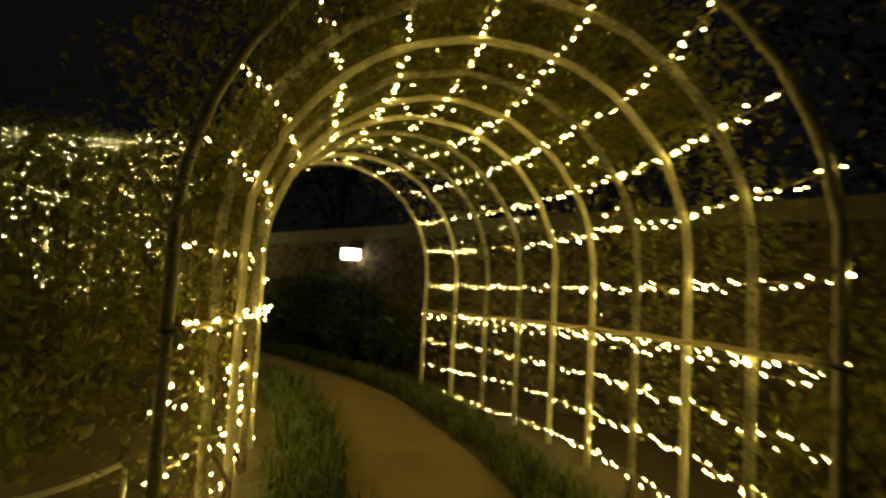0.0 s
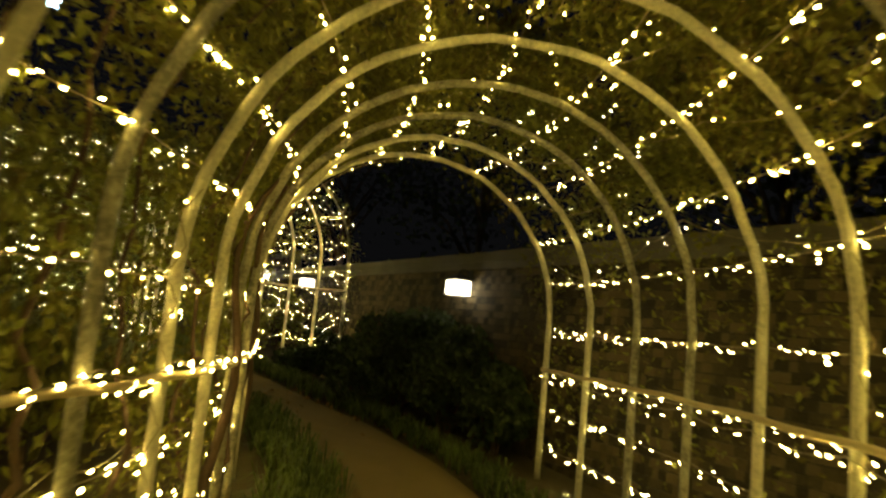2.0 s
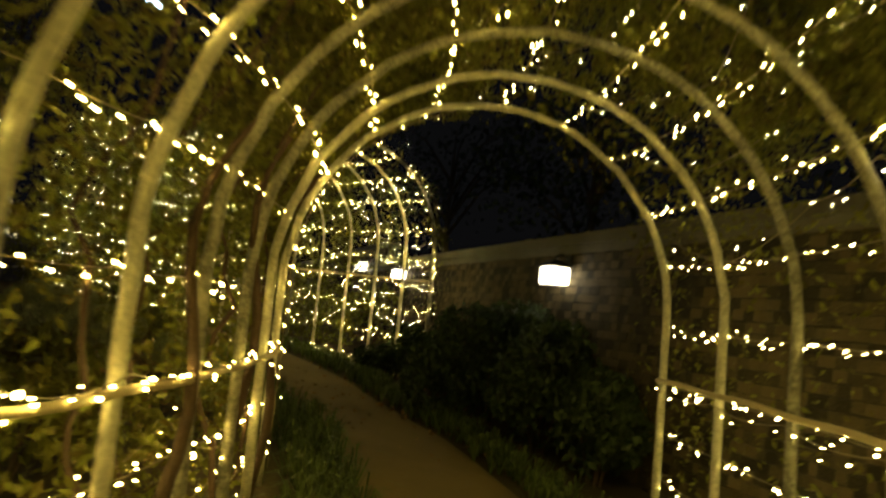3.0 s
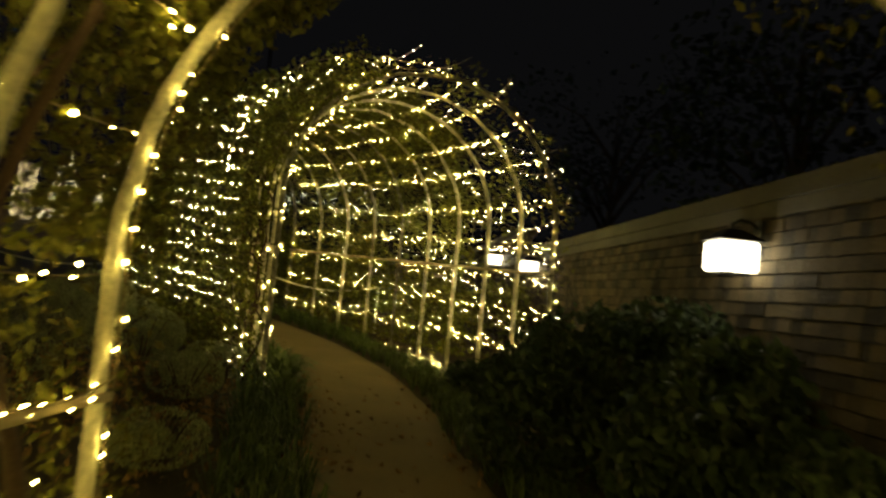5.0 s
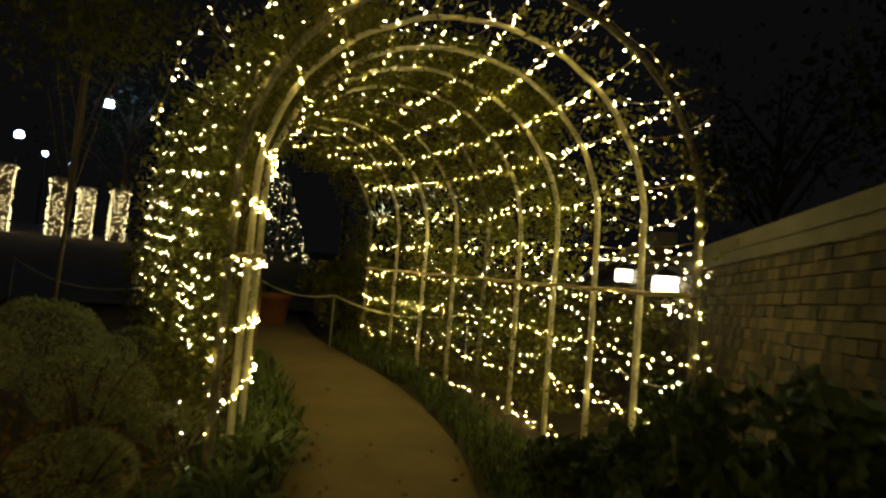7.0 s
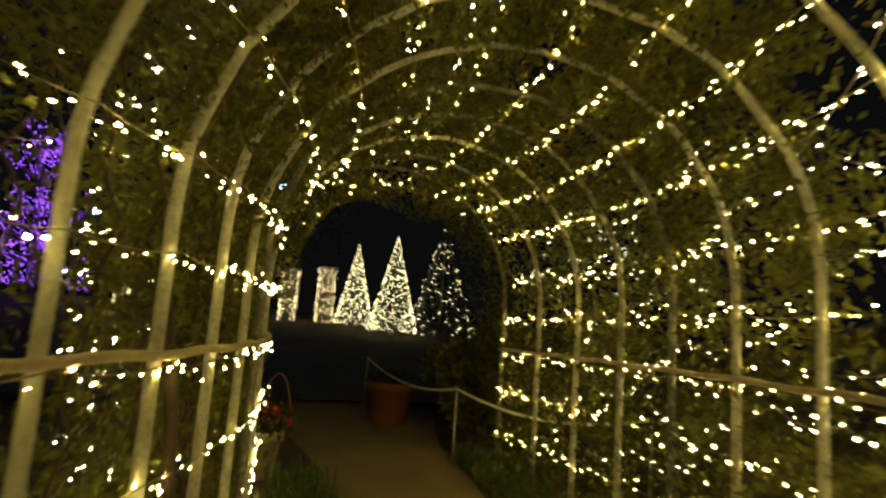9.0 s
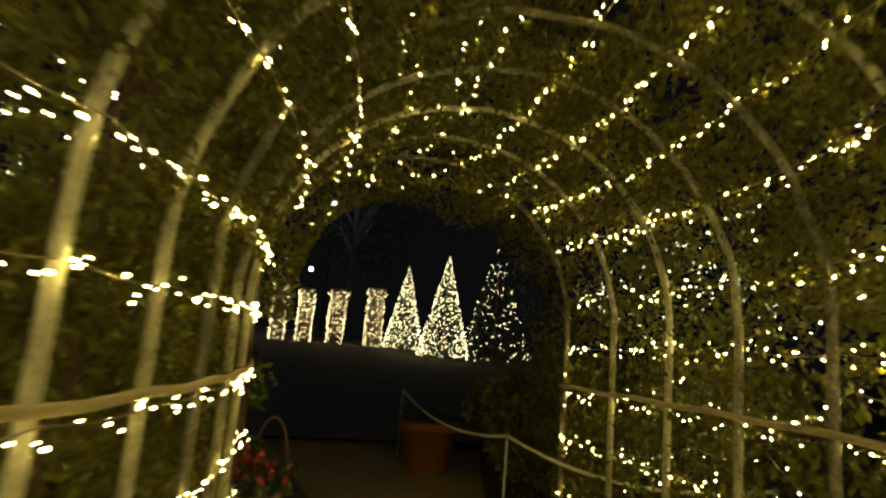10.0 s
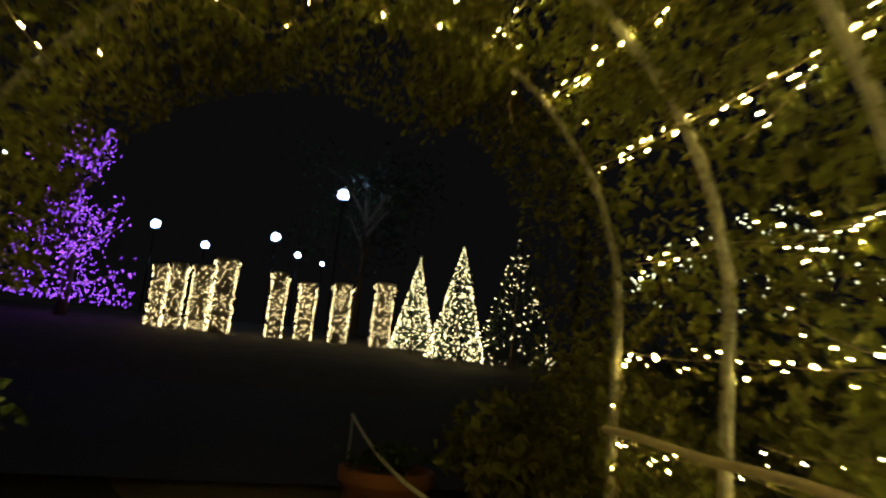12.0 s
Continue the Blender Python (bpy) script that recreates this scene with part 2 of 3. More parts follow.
# ---- hoops, rails, wires ----
def build_tunnel(t, label, level, thick):
    def rail_at(s):
        return level if level is not None else t.foot(s)[3] + t.rail

    root = thing("arbor_tunnel", (0, 0, 0), label, "arbor tunnel")
    for i in range(t.count):
        s = -i * t.step
        wob = [0.022 * noise.noise((i * 3.1, k * 0.7, 5)) for k in range(40)]
        pts = []
        for left in (0, 1):
            f = t.place(s, t.wide(s) * left, 0)
            g = rise(f.x, f.y) - 0.08
            col = [Vector((f.x, f.y, g + (f.z + t.spring - g) * k / 5)) for k in range(5)]
            pts.append(col if not left else col[::-1])
        pts = pts[0] + [t.arch(s, a, wob[a // 6]) for a in range(0, 181, 6)] + pts[1]
        hp = part("hoop", mesh_of("hoop", *tube(pts, [thick[0] + (thick[1] - thick[0]) * math.sin(math.pi * k / (len(pts) - 1)) ** 2 + 0.09 * thick[1] * noise.noise((k * 0.9, i * 2.3, 1)) for k in range(len(pts))], 10), M_POLE, True), root)
        for left in (0, 1):
            at = t.side(s, left, rail_at(s))
            ring = [at + Vector((0.037 * math.cos(a), 0.037 * math.sin(a), 0.012 * math.sin(a))) for a in np.linspace(0, 6.28, 13)]
            part("tie", mesh_of("tie", *tube(ring, 0.006, 5), M_TIE), hp, "black cable tie")
    n = (t.count - 1) * 4
    for left in (0, 1):
        pts = [t.side(-t.step * (t.count - 1) * k / n, left, rail_at(-t.step * (t.count - 1) * k / n) + 0.006 * math.sin(k * 1.3), -0.045) for k in range(n + 1)]
        part("rail", mesh_of("rail", *tube(pts, 0.019, 8), M_RAIL, True), root, "grey weathered side rail")
    return root


build_tunnel(T1, "garden tunnel of cream bent-pole hoops on the path", 1.13, (0.031, 0.026))
build_tunnel(T2, "second garden tunnel of cream bent-pole hoops, densely lit", None, (0.027, 0.018))

# ---- string lights ----
BULB_A, BULB_B, BULB_C = bulb_mesh(0.0064, G_BULB), bulb_mesh(0.0046, G_BULB_B), bulb_mesh(0.0036, G_BULB_C)


def string_lights(points, gap, label, group, sag=0.03, drop=0.021, skip=0.0):
    """A cable through the points, sagging between them, with a bulb every gap or so."""
    line = []
    for p, q in zip(points, points[1:]):
        for k in range(5):
            f = k / 5
            line.append(p.lerp(q, f) - Vector((0, 0, sag * 4 * f * (1 - f))))
    line.append(points[-1])
    root = thing("string_lights", (0, 0, 0), label, "string lights", group)
    part("cable", mesh_of("cable", *tube(line, 0.0035, 4), M_WIRE), root)
    walked, due = 0.0, RNG.uniform(0, gap)
    for p, q in zip(line, line[1:]):
        d = (q - p).length
        while due < walked + d:
            at = p.lerp(q, (due - walked) / d)
            due += gap * (RNG.uniform(0.35, 0.6) if RNG.uniform() < 0.45 else RNG.uniform(1.0, 1.6))
            if RNG.uniform() < skip:
                continue
            o = part("bulb", BULB_A if at.y + 0.6 * at.x < 7.4 and at.x > -4.6 else BULB_C if group == "outer drapes" else BULB_B, root)
            o.scale = [RNG.uniform(0.55, 1.1) if RNG.uniform() < 0.88 else RNG.uniform(1.2, 1.5)] * 3
            o.location = at + Vector((RNG.normal() * 0.018, RNG.normal() * 0.018, RNG.normal() * drop - 0.012))
            o.rotation_euler = (RNG.uniform(-1.2, 1.2), RNG.uniform(-1.2, 1.2), 0)
        walked += d
    return root


def along(t, fun, s0=0.0, s1=None):
    s1 = -t.step * (t.count - 1) if s1 is None else s1
    n = max(1, round(abs(s1 - s0) / t.step))
    return [fun(s0 + (s1 - s0) * k / n) for k in range(n + 1)]


def jig(k):
    return 0.02 * noise.noise((k * 1.7, 3.3, 9.1))


GA, GB = "strings of the first tunnel", "strings of the second tunnel"
LA = "warm white string lights strung along the tunnel hoops"
for z in (0.03, 0.37, 0.72, 1.10, 1.52, 2.0):
    string_lights(along(T1, lambda s: T1.side(s, 0, z + jig(s + z * 7), 0.04)), 0.104, LA, GA, 0.014)
for z in (0.12, 0.45, 0.79, 1.13, 1.55, 2.05):
    string_lights(along(T1, lambda s: T1.side(s, 1, z + jig(s + z * 9), 0.04)), 0.104, LA, GA, 0.014)
for a in (32, 51, 70, 90, 110, 129, 147):
    string_lights(along(T1, lambda s: T1.arch(s, a, 0.04 + jig(s + a))), 0.108, LA, GA, 0.012)

string_lights(along(T1, lambda s: T1.side(s, 1, 1.2 + jig(s * 2), -0.06)), 0.1, LA, GA, 0.05)
string_lights(along(T1, lambda s: T1.side(s, 0, 1.07 + jig(s * 2), -0.05)), 0.15, LA, GA, 0.04)

LB = "dense warm white string lights over the second tunnel"
for z in (-0.1, 0.36, 0.83, 1.25, 1.66, 2.08):
    string_lights(along(T2, lambda s: T2.side(s, 0, T2.foot(s)[3] + z + jig(s + z * 7), 0.04)), 0.088, LB, GB, 0.02, 0.04)
for z in (0.0, 0.42, 0.84, 1.25, 1.66, 2.05):
    string_lights(along(T2, lambda s: T2.side(s, 1, T2.foot(s)[3] + z + jig(s + z * 9), -0.045)), 0.085, LB, GB, 0.02)
for a in (32, 48, 64, 80, 97, 114, 131, 148):
    string_lights(along(T2, lambda s: T2.arch(s, a, (0.03 if a < 125 else -0.045) + jig(s + a))), 0.085 if a < 90 else 0.17, LB, GB, 0.015)
LC = "outer string lights draped over vines on the tunnel"


def bulge(s):
    """How far the outer strings stand off: well out along the far half, close at the mouth."""
    f = min(1.0, max(0.0, (-s / T2.step - 5.0) / 3.0))
    return 0.52 - 0.36 * f * f * (3 - 2 * f)


def shoulder(s):
    """How much taller than the hoops the leafy shoulder stands: most at the far end, nothing at the mouth."""
    return 0.6 * min(1.0, max(0.0, 1.0 + s / (T2.step * 8.0)))


for k in range(15):
    f = k / 14
    string_lights(along(T2, lambda s: T2.side(s, 1, T2.foot(s)[3] + 0.5 + f * 2.1 + jig(s + k * 5), bulge(s) + 0.1 * math.sin(math.pi * f)) + Vector((0, 0, shoulder(s) * f)), 0.0, -T2.step * 7), 0.095, LC, "outer drapes", 0.03, 0.012)
for k in range(3):
    string_lights(along(T2, lambda s: T2.side(s, 1, T2.foot(s)[3] + 0.0 + k * 0.2 + 0.12 * math.sin(s * 5 + k * 2.2), 0.22 + 0.12 * math.sin(s * 3 + k * 2)), -T2.step * 4), 0.2, LC, "outer drapes", 0.08, 0.06, 0.45)
for k, z in enumerate((1.35, 1.8, 2.2, 2.6, 3.0, 3.3)):
    string_lights(along(T2, lambda s: T2.side(s, 0, z + 0.13 * math.sin(s * 5.1 + k * 2), 0.16 + 0.08 * math.sin(s * 3 + k)), -T2.step * 1.0), 0.12, LC, "outer drapes", 0.06)

def crest(a):
    """Strings lie close over the crown and stand off on the leafy shoulder."""
    f = min(1.0, max(0.0, (a - 95) / 60))
    return 0.1 + 0.44 * f * f * (3 - 2 * f)


for k, a in enumerate((139, 127, 114, 101)):
    string_lights(along(T2, lambda s: T2.arch(s, a + 1.5 * math.sin(s * 3 + k), crest(a)) + Vector((0, 0, shoulder(s) * (a - 95) / 50))), 0.11, LC, "outer drapes", 0.05)
for k, a in enumerate((172, 161, 150)):
    string_lights(along(T2, lambda s: T2.arch(s, a, crest(a)), -T2.step * 7, -T2.step * 9), 0.19, LC, "outer drapes", 0.05)
for k, a in enumerate((62, 84, 104)):
    string_lights(along(T2, lambda s: T2.arch(s, a + 6 * math.sin(s * 4 + k), 0.3), -T2.step * 5), 0.12, LC, "outer drapes", 0.05)
for left in (0, 1):
    for t, s in ((T2, -T2.step * 9), (T2, 0.0), (T1, -T1.step * 5)):
        pts = [t.side(s - 0.045, left, z, 0.03 if k % 2 else -0.035) for k, z in enumerate(np.arange(t.base - 0.2, t.base + 1.7, 0.13))]
        string_lights(pts, 0.2, "warm string lights wound round a tunnel post", "post strings", 0.0)
pts = [T1.side(0.01 * (k % 3), 1, z, -0.05) for k, z in enumerate(np.arange(0.3, 1.6, 0.12))] + [T1.arch(0.01 * (k % 3), a, -0.05) for k, a in enumerate(range(178, 95, -6))]
string_lights(pts, 0.14, "warm string lights wound round a tunnel post", "post strings", 0.0)
for out, a0 in ((0.08, 35), (0.0, 88)):
    rim = [T2.arch(-T2.step * 9 + 0.1 * math.sin(a), a, out or crest(a)) for a in range(a0, 176, 12)]
    string_lights(rim, 0.12, "warm string lights round the tunnel mouth", "post strings", 0.02)


for a0, a1, off in ((46, 152, 0.3), (40, 140, 0.75)):
    pts = [T2.arch(-off + 0.22 * math.sin(a), a, -0.2 + 0.12 * math.sin(a * 2)) for a in range(a0, a1, 7)]
    string_lights(pts, 0.3, "warm string lights caught in the vine at the tunnel end", "post strings", 0.03, 0.05)
for k, a in enumerate((22, 44, 61, 80, 99)):
    string_lights(along(T1, lambda s: T1.arch(s, a + 7 * math.sin(s * 2.1 + k), 0.14 + 0.08 * math.sin(s * 3 + k)), 0.0, -T1.step * 6), 0.26, "small warm lights caught in the vine over the tunnel", "outer drapes", 0.04, 0.05)
for k, z in enumerate((0.22, 0.5, 0.82)):
    string_lights(along(T1, lambda s: T1.side(s, 1, z + 0.13 * math.sin(s * 3.3 + k * 2), 0.1 + 0.06 * math.sin(s * 2 + k))), 0.16, LA, GA, 0.05, 0.05)
for k in range(4):
    x, y = -2.25 - 0.22 * k, 2.6 + 0.55 * k
    pts = [Vector((x + 0.3 * math.sin(j * 1.7 + k), y + 0.25 * math.cos(j * 2.3 + k), 0.1 + j * 0.2)) for j in range(5)]
    string_lights(pts, 0.2, "warm string lights draped over the shrubs beside the tunnel", "shrub strings", 0.0, 0.05)


# ---- climbing plants on the tunnels ----
def scatter(t, count, weight, out, s0, s1):
    """Places in a leafy shell over the hoops; weight(s in hoops, a in degrees) from 0 to 1 thins them."""
    pts, tries = [], 0
    side_len = t.spring
    arc = math.pi * (t.width / 4 + (t.top - t.spring) / 2)
    while len(pts) < count and tries < count * 12:
        tries += 1
        h, q = RNG.uniform(s0, s1), RNG.uniform(0, 1)
        s = -h * t.step
        u = q * (2 * side_len + arc)
        thick = out[1] * (0.5 if h > 5.5 and q < 0.57 and t is T2 else 1.0)
        low = -0.1 if h > 8.0 and t is T1 else -0.04 if t is T2 and q < 0.76 else 0.04
        if t is T2 and h < 0.7 and 0.4 < q < 0.8:
            low = -0.3
        elif t is T2 and h > 7.5 and 0.55 < q < 0.76:
            low = 0.0
        low = max(low, out[0])
        o = low + (thick - low) * RNG.uniform() ** 1.5
        if u < side_len:
            a, p = -(1 - u / side_len), t.place(s, -o, u)
        elif u < side_len + arc:
            a = 180 * (u - side_len) / arc
            if t is T2 and a > 95:
                o += 0.8 * max(0.0, o - 0.1) * shoulder(s)
            p = t.arch(s, a, o)
        else:
            a, p = 180 + (u - side_len - arc) / side_len, t.place(s, t.wide(s) + o, side_len - (u - side_len - arc))
        clump = 0.54 + 1.1 * noise.noise((p.x * 1.9, p.y * 1.9, p.z * 1.9)) + 0.5 * noise.noise((p.x * 5, p.y * 5, p.z * 5))
        if RNG.uniform() < weight(h, a) * max(0.0, clump):
            pts.append(tuple(p))
    return pts


def vine(t, count, behind, weight, label, out, size, s_range):
    """Small leaves close to the hoops, and broader ones in a layer further out."""
    root = thing("climbing_vine", (0, 0, 0), label, "vine")
    part("foliage", mesh_of("foliage", *leaves(scatter(t, count, weight, (-0.5, out), *s_range), size, 0.45, 0.45), M_LEAF), root)
    part("outer_foliage", mesh_of("outer_foliage", *leaves(scatter(t, behind, lambda h, a: weight(h, a) if h < 6.5 and t is T2 or t is T1 and h < 7 and 35 < a < 140 else 0.0, (0.2, out + 0.25), *s_range), size * 1.7, 0.4, 0.6), M_LEAF), root)
    return root


def stems(t, root, hoops, left, seed):
    for k in range(hoops):
        r = np.random.default_rng(seed + k)
        h = r.uniform(0, t.count - 1)
        pts = []
        z0 = t.base - 0.45
        for j in range(22):
            z = z0 + j * 0.14
            o = 0.09 + 0.05 * math.sin(j * 0.9 + k) + 0.03 * r.normal()
            pts.append(t.side(-(h + 0.12 * math.sin(j * 0.6 + k) + 0.03 * j * (k % 3 - 1)) * t.step, left, z, o))
        part("stem", mesh_of("stem", *tube(pts, r.uniform(0.012, 0.024), 6, True, 0.005), M_STEM, True), root, "twisted brown stem")


def weight_a(h, a):
    if h < 0.4:
        return 0.15 if a > 180 else 1.3 if a > 95 else 0.1
    if h > 8.0:
        return 0.06 if a < 100 else 0.35 if a < 165 else 0.2
    if a < 0:
        return 0.04 if h < 5.5 else 0.1
    if a < 30:
        return 0.1 if h < 5 else 0.22
    if a < 100:
        return 0.4 if h < 2 else 0.85
    if a < 152:
        return 0.6
    return 0.3 if a < 180 else 0.15


def weight_b(h, a):
    if h < 0.6 and 142 < a < 180:
        return 0.5
    if h < 0.5 and a > 180:
        return 1.2
    if h < 0.8 and a > 40:
        return 1.3
    if h > 7.0 and 118 < a < 168:
        return 0.9
    if h < 3.2 and a < 32:
        return 0.5
    if a < 0:
        return 0.4 if h < 6 else 0.06
    if a < 40:
        return 0.8 if h < 6 else 0.2
    if h < 1.2:
        return 1.1
    if a < 110:
        return 1.0 if h < 6.5 else 0.12
    if a < 180:
        return 1.0 if h < 7 else 0.4
    return 1.1 if h < 6 else 0.5 if h < 7.5 else 0.08


def weight_end(h, a):
    return 1.5 if 104 < a < 152 else 0.0


va = vine(T1, 62000, 16000, weight_a, "leafy green climbing vine over the first tunnel", 0.45, 0.055, (-0.9, 9.7))
part("overhang", mesh_of("overhang", *leaves(scatter(T1, 9000, weight_end, (0.05, 0.95), -0.95, 0.6), 0.06, 0.4, 0.45), M_LEAF), va, "leafy shoots hanging out past the last hoop")
stems(T1, va, 9, 1, 11)
for k, (h, lean) in enumerate(((1.6, 0.5), (3.4, -0.35), (0.5, 0.4))):
    pts = [T1.side(-(h + lean * j / 12 + 0.06 * math.sin(j * 0.8 + k)) * T1.step, 1, 0.05 + j * 0.19, 0.0 + 0.05 * math.sin(j * 0.7 + k)) for j in range(13)]
    part("trunk", mesh_of("trunk", *tube(pts, 0.036, 8, True, 0.016), M_STEM, True), va, "thick dark leaning vine trunk")
vb = vine(T2, 92000, 22000, weight_b, "leafy green climbing vine over the second tunnel", 0.42, 0.055, (-1.1, 9.3))
stems(T2, vb, 10, 1, 51)
for k, (h, lean) in enumerate(((0.35, 0.2), (1.3, -0.3), (6.6, 0.4))):
    pts = [T2.side(-(h + lean * j / 12 + 0.05 * math.sin(j * 0.8 + k)) * T2.step, 1, T2.foot(0)[3] - 0.1 + j * 0.2, 0.03 * math.sin(j * 0.7 + k)) for j in range(13)]
    part("trunk", mesh_of("trunk", *tube(pts, 0.034, 8, True, 0.016), M_STEM, True), vb, "thick dark leaning vine trunk")
pts = [T2.side(0.0, 1, 1.3, 0.0), Vector((-10.85, 12.46, 1.55)), Vector((-11.0, 12.55, 1.85)), Vector((-11.05, 12.59, 2.12))]
part("shoot", mesh_of("shoot", *tube(pts, 0.012, 6, True, 0.004), M_STEM, True), vb)
c = [(-11.05 + RNG.normal() * 0.05, 12.58 + RNG.normal() * 0.065, 1.96 + RNG.normal() * 0.09) for _ in range(230)]
part("shoot_leaves", mesh_of("shoot_leaves", *leaves(c, 0.075, 0.4, 0.55), M_GRASS), vb, "fresh green leaves of a side shoot")

# ---- shingled wall with its cap ----
WA = 2.3331
S0, S1, TOP = -12.0, 30.0, 2.39


def wall_point(s, o, z):
    """s along the wall, o out towards the path."""
    return Vector((-1.66 + math.cos(WA) * s - math.sin(WA) * o, 12.106 + math.sin(WA) * s + math.cos(WA) * o, z))


def wall_box(s0, o0, z0, s1, o1, z1):
    v, f = box(s0, o0, z0, s1, o1, z1)
    return [wall_point(*p) for p in v], f


wall = tagged(new("wall_east", mesh_of("wall_east", *wall_box(S0, -0.2, -1.2, S1, -0.012, TOP), M_BOARD)),
              "long garden wall clad in weathered brown shingles", "wall", kind="structure")
STEP = 8.0
cap = join([wall_box(STEP, -0.2, TOP + 0.131, S1, -0.012, TOP + 0.46), wall_box(STEP - 0.03, -0.27, TOP + 0.46, S1, 0.055, TOP + 0.59)] + [wall_box(S0, -0.27, TOP, S1, 0.055, TOP + 0.045), wall_box(S0, 0.004, TOP - 0.1, S1, 0.03, TOP - 0.002), wall_box(S0, -0.25, TOP + 0.045, S1, 0.035, TOP + 0.13)])
tagged(part("cap", mesh_of("cap", *cap, M_CAP), wall), "pale weathered wooden coping")

# ---- wall lamps ----


def wall_lamp(s, z):
    at = wall_point(s, 0, z)
    root = thing("wall_lamp", tuple(at), "black iron wall lantern with glowing glass box", "wall lamp", "lamps along the wall")
    root.rotation_euler = (0, 0, WA)
    # local x along the wall, local y towards the path
    part("backplate", bevelled(-0.07, -0.012, 0.02, 0.07, 0.03, 0.26, 0.008, "backplate", M_BLACK), root)
    arm = [(0, 0.02, 0.2), (0, 0.08, 0.24), (0, 0.15, 0.25), (0, 0.2, 0.22), (0, 0.2, 0.17)]
    part("arm", mesh_of("arm", *tube(arm, 0.013, 8), M_BLACK, True), root)
    hood = [Vector((sx * w, 0.2 + sy * w, h)) for w, h in ((0.16, 0.1), (0.05, 0.18)) for sx, sy in ((-1, -1), (1, -1), (1, 1), (-1, 1))]
    part("hood", mesh_of("hood", hood, [(0, 1, 5, 4), (1, 2, 6, 5), (2, 3, 7, 6), (3, 0, 4, 7), (4, 5, 6, 7), (3, 2, 1, 0)], M_BLACK), root)
    part("glass", bevelled(-0.135, 0.075, -0.1, 0.135, 0.325, 0.095, 0.012, "glass", G_LAMP), root, "glowing frosted glass box")
    part("base", bevelled(-0.1, 0.11, -0.125, 0.1, 0.29, -0.104, 0.006, "base", M_BLACK), root)
    return root


wall_lamp(-0.25, 2.02)
wall_lamp(6.2, 2.14)
wall_lamp(9.8, 2.42)


# ---- shrubs ----
def mound(rx, ry, h, count, size, mat, name, label, category, at, stems_n=5, lumps=6, slim=0.55, group="", tight=0.0):
    """A rounded, uneven shrub: branching stems and leaves crowded near its lumpy outer skin."""
    root = thing(name, (at[0], at[1], rise(*at)), label, category, group)
    pts = []
    cs = [(RNG.uniform(-0.6, 0.6) * rx, RNG.uniform(-0.6, 0.6) * ry, RNG.uniform(0.35, 0.72) * h, RNG.uniform(0.45, 0.65)) for _ in range(lumps)]
    cs.append((0, 0, 0.45 * h, 0.8))
    while len(pts) < count:
        cx, cy, cz, k = cs[RNG.integers(len(cs))]
        d = RNG.normal(size=3)
        d /= np.linalg.norm(d)
        f = k * (0.6 + 0.3 * tight + (0.45 - 0.3 * tight) * RNG.uniform() ** 0.6)
        p = np.array((cx + d[0] * rx * f, cy + d[1] * ry * f, cz + d[2] * h * 0.5 * f))
        if p[2] > 0.03 and noise.noise((p[0] * 4 + at[0], p[1] * 4, p[2] * 4)) > -0.22:
            pts.append(p)
    part("foliage", mesh_of("foliage", *leaves(pts, size, 0.4, slim), mat), root)
    for k in range(stems_n):
        a = 2 * math.pi * k / stems_n
        part("branch", mesh_of("branch", *tube([(0.05 * math.cos(a), 0.05 * math.sin(a), -0.05), (0.25 * rx * math.cos(a), 0.25 * ry * math.sin(a), 0.35 * h), (0.5 * rx * math.cos(a), 0.5 * ry * math.sin(a), 0.7 * h)], 0.014, 5, True, 0.005), M_STEM), root)
    return root


SB = "broad-leaved dark green shrub against the shingled wall"
for x, y, r, h, n in ((-3.3, 12.75, 0.72, 1.02, 5000), (-2.3, 11.75, 0.76, 1.5, 7000), (-4.45, 13.45, 0.5, 0.55, 2200), (-1.5, 11.15, 0.68, 1.35, 6000), (-0.8, 10.5, 0.55, 1.05, 3400), (-5.0, 15.1, 0.58, 0.75, 1800)):
    mound(r, r * 0.92, h, n, 0.088, M_DARKLEAF, "shrub", SB, "shrub", (x, y), slim=0.58)
SG = "low grey-green mounded shrub on the planting bed"
for x, y, r, h, n in ((-7.05, 9.55, 0.62, 0.98, 4500), (-8.35, 10.55, 0.6, 0.95, 4000), (-7.3, 10.75, 0.5, 0.72, 3500), (-9.1, 11.5, 0.4, 0.6, 2000), (-5.75, 10.4, 0.36, 0.5, 2500),
                      (-5.8, 8.8, 0.6, 0.85, 3500), (-9.7, 9.6, 0.7, 0.95, 3000), (-4.3, 9.4, 0.35, 0.45, 2000), (-8.3, 8.6, 0.65, 0.95, 3000), (-6.4, 11.2, 0.3, 0.4, 1500)):
    mound(r * 1.15, r * 1.1, h, n * 2, 0.03, M_GREYLEAF, "low_shrub", SG, "shrub", (x, y), lumps=1, slim=0.35, group="grey mounds", tight=1.0)
SD = "dark garden shrub beside the lit tunnel"
for x, y, r, h, n in ((-2.9, 5.25, 0.75, 2.3, 1200), (-4.6, 7.9, 0.7, 0.8, 900), (-2.9, 3.5, 0.8, 0.9, 1300), (-3.6, 7.0, 0.75, 0.9, 1100), (-3.2, 1.8, 1.0, 0.9, 900), (-12.79, 16.75, 1.0, 1.7, 1500), (-10.97, 17.2, 1.1, 1.9, 1500),
                      (-8.69, 17.43, 1.0, 1.6, 1300), (-12.0, 15.7, 0.75, 1.35, 2200), (-6.75, 16.75, 0.8, 1.4, 1000), (2.9, 4.6, 0.7, 1.6, 1100)):
    mound(r, r, h, n, 0.11, M_LEAF, "shrub", SD, "shrub", (x, y))


